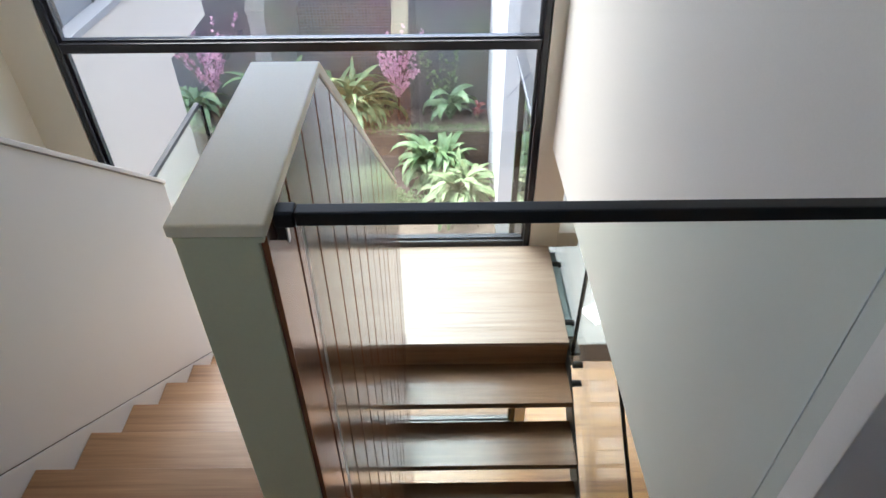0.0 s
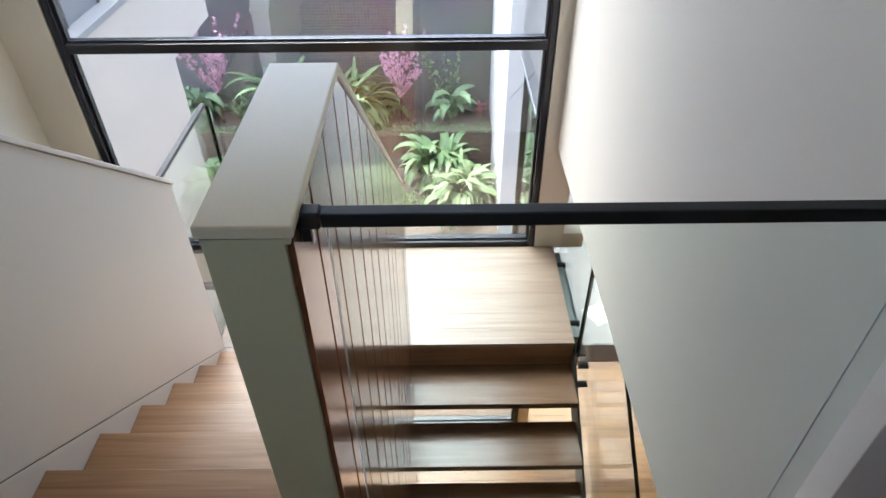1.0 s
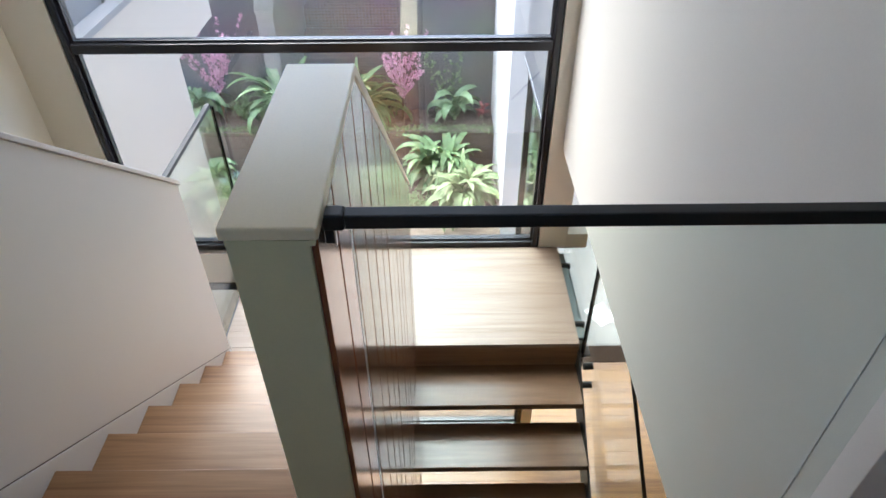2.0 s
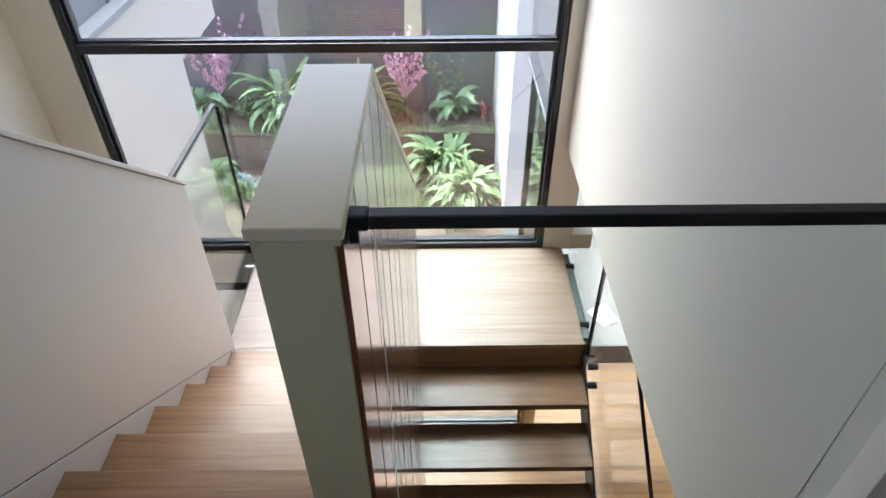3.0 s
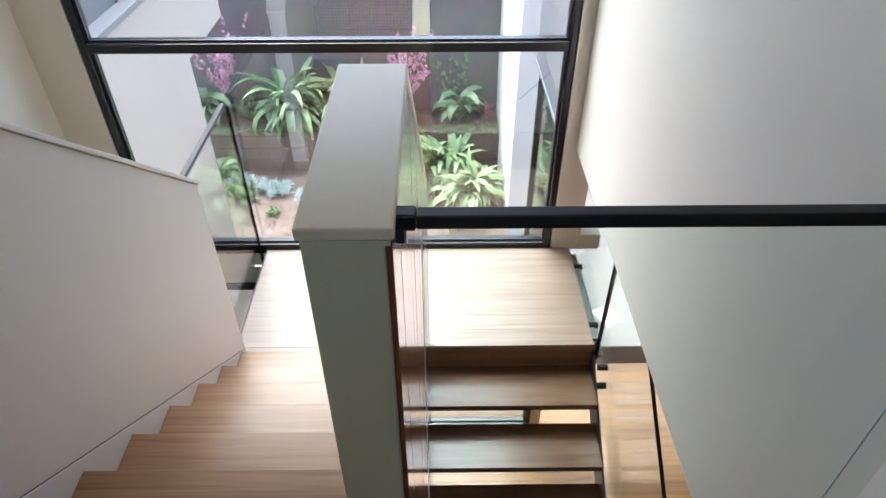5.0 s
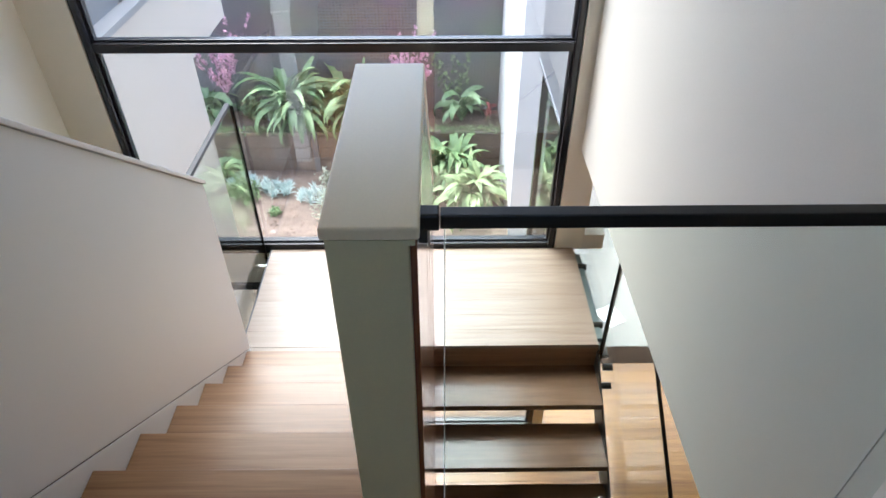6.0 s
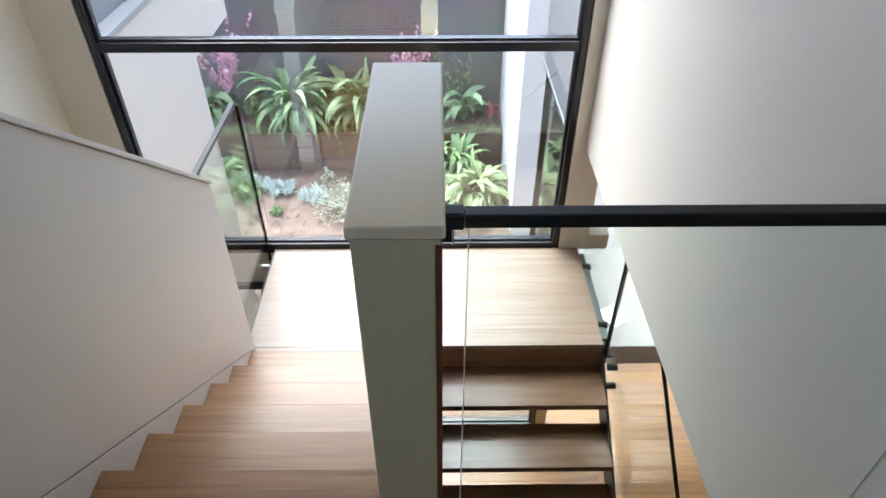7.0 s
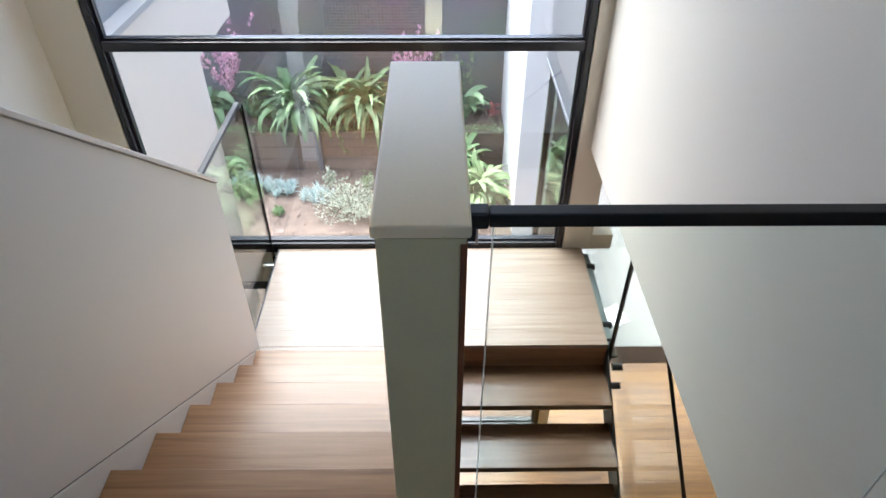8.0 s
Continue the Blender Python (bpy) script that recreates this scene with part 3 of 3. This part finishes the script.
def strap_plant(at, count, length, width, material, label, seed, name="strap_leaf_plant", erect=0.0):
    rng = random.Random(seed)
    t = thing(name, at, label, "plant", "planting")
    bm = bmesh.new()
    crowns = [(0.0, 0.0, 0.0)]
    if count > 20:
        for k in range(3):
            crowns.append((rng.uniform(-0.2, 0.2) * length, rng.uniform(-0.14, 0.14) * length, rng.uniform(-0.05, 0.16) * length))
    for i in range(int(count * (1.5 if count > 20 else 1.2))):
        cx, cy, cz = crowns[i % len(crowns)]
        f = rng.random()
        az = rng.uniform(0, 6.283)
        base = (cx + rng.uniform(-0.03, 0.03), cy + rng.uniform(-0.03, 0.03), max(0.02, 0.02 + cz + 0.12 * f))
        reach = length * rng.uniform(0.35, 0.95)
        leaf_strip(bm, base, az, reach, width * rng.uniform(0.7, 1.35), 0.8 + 0.66 * f + rng.uniform(-0.3, 0.15) + 0.25 * erect * (1 - f), 3.5 - 1.2 * f + rng.uniform(-1.0, 1.0) - 0.9 * erect * f, 9)
    part("leaves", bm, material, t)
    part("stem", rod((0, 0, -0.05), (0, 0, 0.14), 0.035, 8, 0.02), LEAF, t)
    return t


def small_leaf(bm, p, n, r, rng):
    n = n.normalized()
    u = n.orthogonal().normalized()
    u.rotate(Matrix.Rotation(rng.uniform(0, 6.28), 3, n))
    w = n.cross(u)
    vs = [bm.verts.new(p + u * a * r + w * b * r + n * c * r) for a, b, c in ((-1, 0, 0), (-0.2, 0.5, 0.15), (1, 0, 0), (-0.2, -0.5, 0.15))]
    bm.faces.new(vs)


def bush(at, radius, height, count, r, material, label, seed, name="shrub"):
    """A loose mound of small leaves on thin stems."""
    rng = random.Random(seed)
    t = thing(name, at, label, "plant", "planting")
    bm, st = bmesh.new(), bmesh.new()
    for s in range(max(8, count // 28)):
        az, out = rng.uniform(0, 6.28), radius * math.sqrt(rng.random())
        tip = Vector((math.cos(az) * out, math.sin(az) * out, height * rng.uniform(0.5, 1.1) * (1 - 0.5 * (out / radius) ** 2)))
        root = tip * 0.15
        root.z = 0
        d = tip - root
        bmesh.ops.create_cone(st, segments=4, radius1=0.005, radius2=0.002, depth=d.length, matrix=Matrix.Translation((root + tip) / 2) @ d.to_track_quat("Z", "Y").to_matrix().to_4x4())
        for i in range(28):
            f = rng.uniform(0.3, 1.05)
            q = root + d * f + Vector((rng.gauss(0, 1), rng.gauss(0, 1), rng.gauss(0, 1))) * 0.025
            small_leaf(bm, q, Vector((rng.uniform(-1, 1), rng.uniform(-1, 1), rng.uniform(0.2, 1))), r * rng.uniform(0.7, 1.3), rng)
    part("leaves", bm, material, t)
    tagged(part("stems", st, BARK, t), kind="stuff")
    return t


def rosettes(at, spread, count, r, label, seed):
    """A patch of spiky blue rosettes."""
    rng = random.Random(seed)
    t = thing("succulent", at, label, "plant", "planting")
    bm = bmesh.new()
    for c in range(count):
        a, o = rng.uniform(0, 6.28), spread * math.sqrt(rng.random())
        for i in range(16):
            leaf_strip(bm, (math.cos(a) * o, math.sin(a) * o * 0.8, 0.02), i * 2.399, r * rng.uniform(0.7, 1.2), r * 0.16, 0.3 + i / 16 * 1.1, 0.25, 3)
    part("leaves", bm, BLUE, t)
    return t


def blossom_tree(at, height, label, seed):
    rng = random.Random(seed)
    t = thing("flowering_tree", at, label, "tree", "blossom trees")
    st, fl = bmesh.new(), bmesh.new()

    def limb(a, b, r0, r1):
        d = b - a
        bmesh.ops.create_cone(st, cap_ends=True, segments=6, radius1=r0, radius2=r1, depth=d.length, matrix=Matrix.Translation((a + b) / 2) @ d.to_track_quat("Z", "Y").to_matrix().to_4x4())
    trunk = Vector((0.015, 0.0, height * 0.36))
    limb(Vector((0, 0, -0.05)), trunk, 0.02, 0.013)
    for i in range(15):
        az = i * 2.399 + rng.uniform(-0.4, 0.4)
        ln = height * rng.uniform(0.42, 0.8)
        el = rng.uniform(0.85, 1.42)
        d = Vector((math.cos(az) * math.cos(el), math.sin(az) * math.cos(el), math.sin(el)))
        a = trunk * rng.uniform(0.86, 1.0)
        m = a + d * ln * 0.55 + Vector((rng.uniform(-0.03, 0.03), rng.uniform(-0.03, 0.03), 0))
        e = m + (d + Vector((0, 0, 0.12))) * ln * 0.5
        limb(a, m, 0.008, 0.005)
        limb(m, e, 0.005, 0.002)
        for s, q in ((a, m), (m, e)):
            for j in range(9):
                c = s.lerp(q, rng.uniform(0.05, 1.0))
                size = rng.uniform(0.012, 0.03)
                for k in range(16):
                    p = c + Vector((rng.gauss(0, 1), rng.gauss(0, 1), rng.gauss(0, 1.2))) * size * 0.6
                    small_leaf(fl, p, Vector((rng.uniform(-1, 1), rng.uniform(-1, 1), rng.uniform(-0.3, 1))), rng.uniform(0.013, 0.024), rng)
    part("branches", st, BARK, t)
    part("blossom", fl, PINK, t, "bright pink blossom")
    return t


def climber(at, height, label, seed):
    rng = random.Random(seed)
    t = thing("climbing_vine", at, label, "plant", "planting")
    bm, st = bmesh.new(), bmesh.new()
    for s in range(4):
        p = Vector((rng.uniform(-0.15, 0.15), 0, 0))
        drift = rng.uniform(-0.16, 0.3)
        for i in range(10):
            q = p + Vector((drift * 0.2 + rng.uniform(-0.04, 0.04), rng.uniform(-0.02, 0.02), height / 10 * rng.uniform(0.7, 1.1)))
            d = q - p
            bmesh.ops.create_cone(st, segments=4, radius1=0.003, radius2=0.003, depth=d.length, matrix=Matrix.Translation((p + q) / 2) @ d.to_track_quat("Z", "Y").to_matrix().to_4x4())
            for k in range(3):
                small_leaf(bm, p.lerp(q, rng.random()) + Vector((rng.gauss(0, 0.03), -0.02, rng.gauss(0, 0.02))), Vector((rng.uniform(-1, 1), -1, rng.uniform(0, 1))), rng.uniform(0.024, 0.044), rng)
            p = q
    part("leaves", bm, LEAF2, t)
    tagged(part("stems", st, BARK, t), kind="stuff")
    return t


B, S0, KEEP = -1.43, -2.0, 1.09


def bed(x, y, z):
    """Places of the planting, laid out on the terrace's own scale."""
    return (-0.88 + KEEP * (x + 0.88), -3.31 + KEEP * (y + 3.31), 2.73 + KEEP * (z - 2.73))


strap_plant((-2.93, 5.12, PZ), 110, 1.08, 0.105, LEAF, "big clump of arching green strap leaves in the raised bed", 1, erect=0.3)
strap_plant((-2.06, 5.14, PZ), 104, 1.14, 0.105, LEAF2, "big clump of arching yellow-green strap leaves in the raised bed", 2, erect=0.3)
strap_plant(bed(-4.05, 4.60, B), 42, 0.80, 0.12, DEEP, "dark green strap-leaf clump against the white wing", 3)
strap_plant((-0.56, 5.2, PZ), 17, 0.74, 0.13, DEEP, "small dark green strap-leaf plant under a vine", 4)
strap_plant(bed(-0.80, 3.80, S0), 110, 0.86, 0.105, LEAF, "lush green strap-leaf clump by the retaining wall", 5)
strap_plant(bed(-0.47, 3.28, S0), 110, 0.82, 0.105, LEAF2, "pale green strap-leaf clump by the white pier", 6)
strap_plant(bed(-3.78, 3.95, S0), 19, 0.62, 0.10, DEEP, "green strap-leaf clump behind the glass balustrade", 7)
blossom_tree((-3.93, 5.15, PZ), 1.5, "slender young tree with bright pink blossom", 11)
blossom_tree((-1.32, 5.2, PZ), 1.12, "slender young tree with bright pink blossom", 12)
bush(bed(-3.40, 4.55, B), 0.26, 0.42, 620, 0.026, DEEP, "small-leaved blue-green shrub in the raised bed", 21)
bush(bed(-1.55, 4.65, B), 0.24, 0.34, 420, 0.024, DEEP, "small-leaved green shrub behind the stair wall", 24)
climber((-0.62, 5.44, PZ), 1.05, "thin pale green vine on the dark wall", 22)
strap_plant(bed(-0.22, 4.50, B), 10, 0.24, 0.045, RED, "small red-leaved plant beside the white pier", 23, "red_leaved_plant")
rosettes(bed(-3.02, 3.62, S0), 0.24, 20, 0.13, "patch of spiky blue-grey succulents", 31)
rosettes(bed(-2.52, 3.45, S0), 0.24, 20, 0.13, "patch of spiky blue-grey succulents", 32)
rosettes(bed(-3.42, 3.75, S0), 0.26, 16, 0.13, "patch of spiky blue-grey succulents", 33)
bush(bed(-3.42, 3.45, S0), 0.28, 0.32, 700, 0.026, LEAF2, "yellow-green low shrub in the soil", 34)
bush(bed(-2.0, 3.2, S0), 0.6, 0.32, 3400, 0.019, SILVER, "dry silvery groundcover shrub", 35)
bush(bed(-2.38, 3.75, S0), 0.1, 0.34, 160, 0.028, SILVER, "pale upright sprig in the soil", 36)
bush(bed(-1.88, 3.65, S0), 0.16, 0.3, 200, 0.026, LEAF2, "yellow-green shrub in the soil", 37)
bush(bed(-1.15, 3.30, S0), 0.30, 0.2, 800, 0.022, LEAF2, "low yellow-green groundcover beside the strap leaves", 39)
bush(bed(-2.95, 3.12, S0), 0.08, 0.06, 60, 0.03, LEAF, "small green seedling in the soil", 38)


def trailing_stem(at, drop, label, seed):
    """A wandering shoot that hangs over the retaining wall."""
    rng = random.Random(seed)
    t = thing("trailing_plant", at, label, "plant", "planting")
    bm, st = bmesh.new(), bmesh.new()
    p = Vector((0, 0, 0))
    for i in range(12):
        q = p + Vector((0.02 * math.sin(i * 0.9) + 0.008, -0.006 if i < 3 else 0.0, -drop / 12))
        d = q - p
        bmesh.ops.create_cone(st, segments=4, radius1=0.005, radius2=0.004, depth=d.length * 1.1, matrix=Matrix.Translation((p + q) / 2) @ d.to_track_quat("Z", "Y").to_matrix().to_4x4())
        for k in range(3):
            small_leaf(bm, p.lerp(q, rng.random()) + Vector((rng.gauss(0, 0.012), -0.012, 0)), Vector((rng.uniform(-1, 1), -1, rng.uniform(0, 1))), rng.uniform(0.014, 0.026), rng)
        p = q
    part("leaves", bm, LEAF2, t)
    tagged(part("stems", st, BARK, t), kind="stuff")


trailing_stem((-2.42, PY - 0.045, PZ + 0.01), 0.36, "thin pale shoot trailing over the dark retaining wall", 41)
rng = random.Random(5)
bm = bmesh.new()
for i in range(3200):
    q = Vector((rng.uniform(-6.5, 0.02), PY + rng.gauss(0.02, 0.05), PZ + rng.uniform(-0.03, 0.045)))
    small_leaf(bm, q, Vector((rng.uniform(-1, 1), rng.uniform(-1.2, 0.4), rng.uniform(0.1, 1))), rng.uniform(0.012, 0.024), rng)
tagged(part("groundcover", bm, LEAF2), "fringe of tiny pale leaves along the retaining wall", "groundcover", kind="stuff")
bm = bmesh.new()
for i in range(2600):
    hi = rng.random() < 0.5
    q = Vector((rng.uniform(-3.6, 0.0), rng.uniform(PY + 0.06, 5.45) if hi else rng.uniform(2.4, PY - 0.05), (PZ if hi else GROUND) + rng.uniform(0.0, 0.03)))
    small_leaf(bm, q, Vector((rng.uniform(-0.6, 0.6), rng.uniform(-0.6, 0.6), 1)), rng.uniform(0.015, 0.04), rng)
tagged(part("bark_chips", bm, SOIL), "scattered bark chips and dry leaves on the soil", "mulch", kind="stuff")

# ---- lower room floor, board by board ----
floor = thing("floor", (0.4, -2.0, LOW - 0.05), "orange-toned oak strip floor of the lower room", "floor", kind="structure")
under("subfloor", box(-3.08, 4.0, -5.2, 0.0, LOW - 0.2, LOW - 0.018), SHADE, floor)
rng = random.Random(9)
y, w = -5.18, 0.13
while y < 0.74:
    x = -3.08 if y < -0.01 else -0.05
    e = min(y + w, 0.752) if y > -0.01 else min(y + w, 0.0)
    while x < 3.95:
        ln = min(rng.uniform(1.2, 2.2), 4.0 - x)
        if y > -3.4:
            under("plank", box(x + 0.0006, x + ln - 0.0006, y + 0.0006, e - 0.0006, LOW - 0.018, LOW), OAKY, floor)
        x += ln
    y = e
under("far_boards", box(-3.08, 4.0, -5.2, -3.37, LOW - 0.018, LOW), OAKY, floor)
# landing boards
y = -0.012
while y > -0.885:
    d = min(0.125, y + 0.890)
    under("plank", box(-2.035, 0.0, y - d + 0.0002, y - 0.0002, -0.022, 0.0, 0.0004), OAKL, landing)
    y -= d
for k in range(2):
    y = -0.8904 - k * 0.1
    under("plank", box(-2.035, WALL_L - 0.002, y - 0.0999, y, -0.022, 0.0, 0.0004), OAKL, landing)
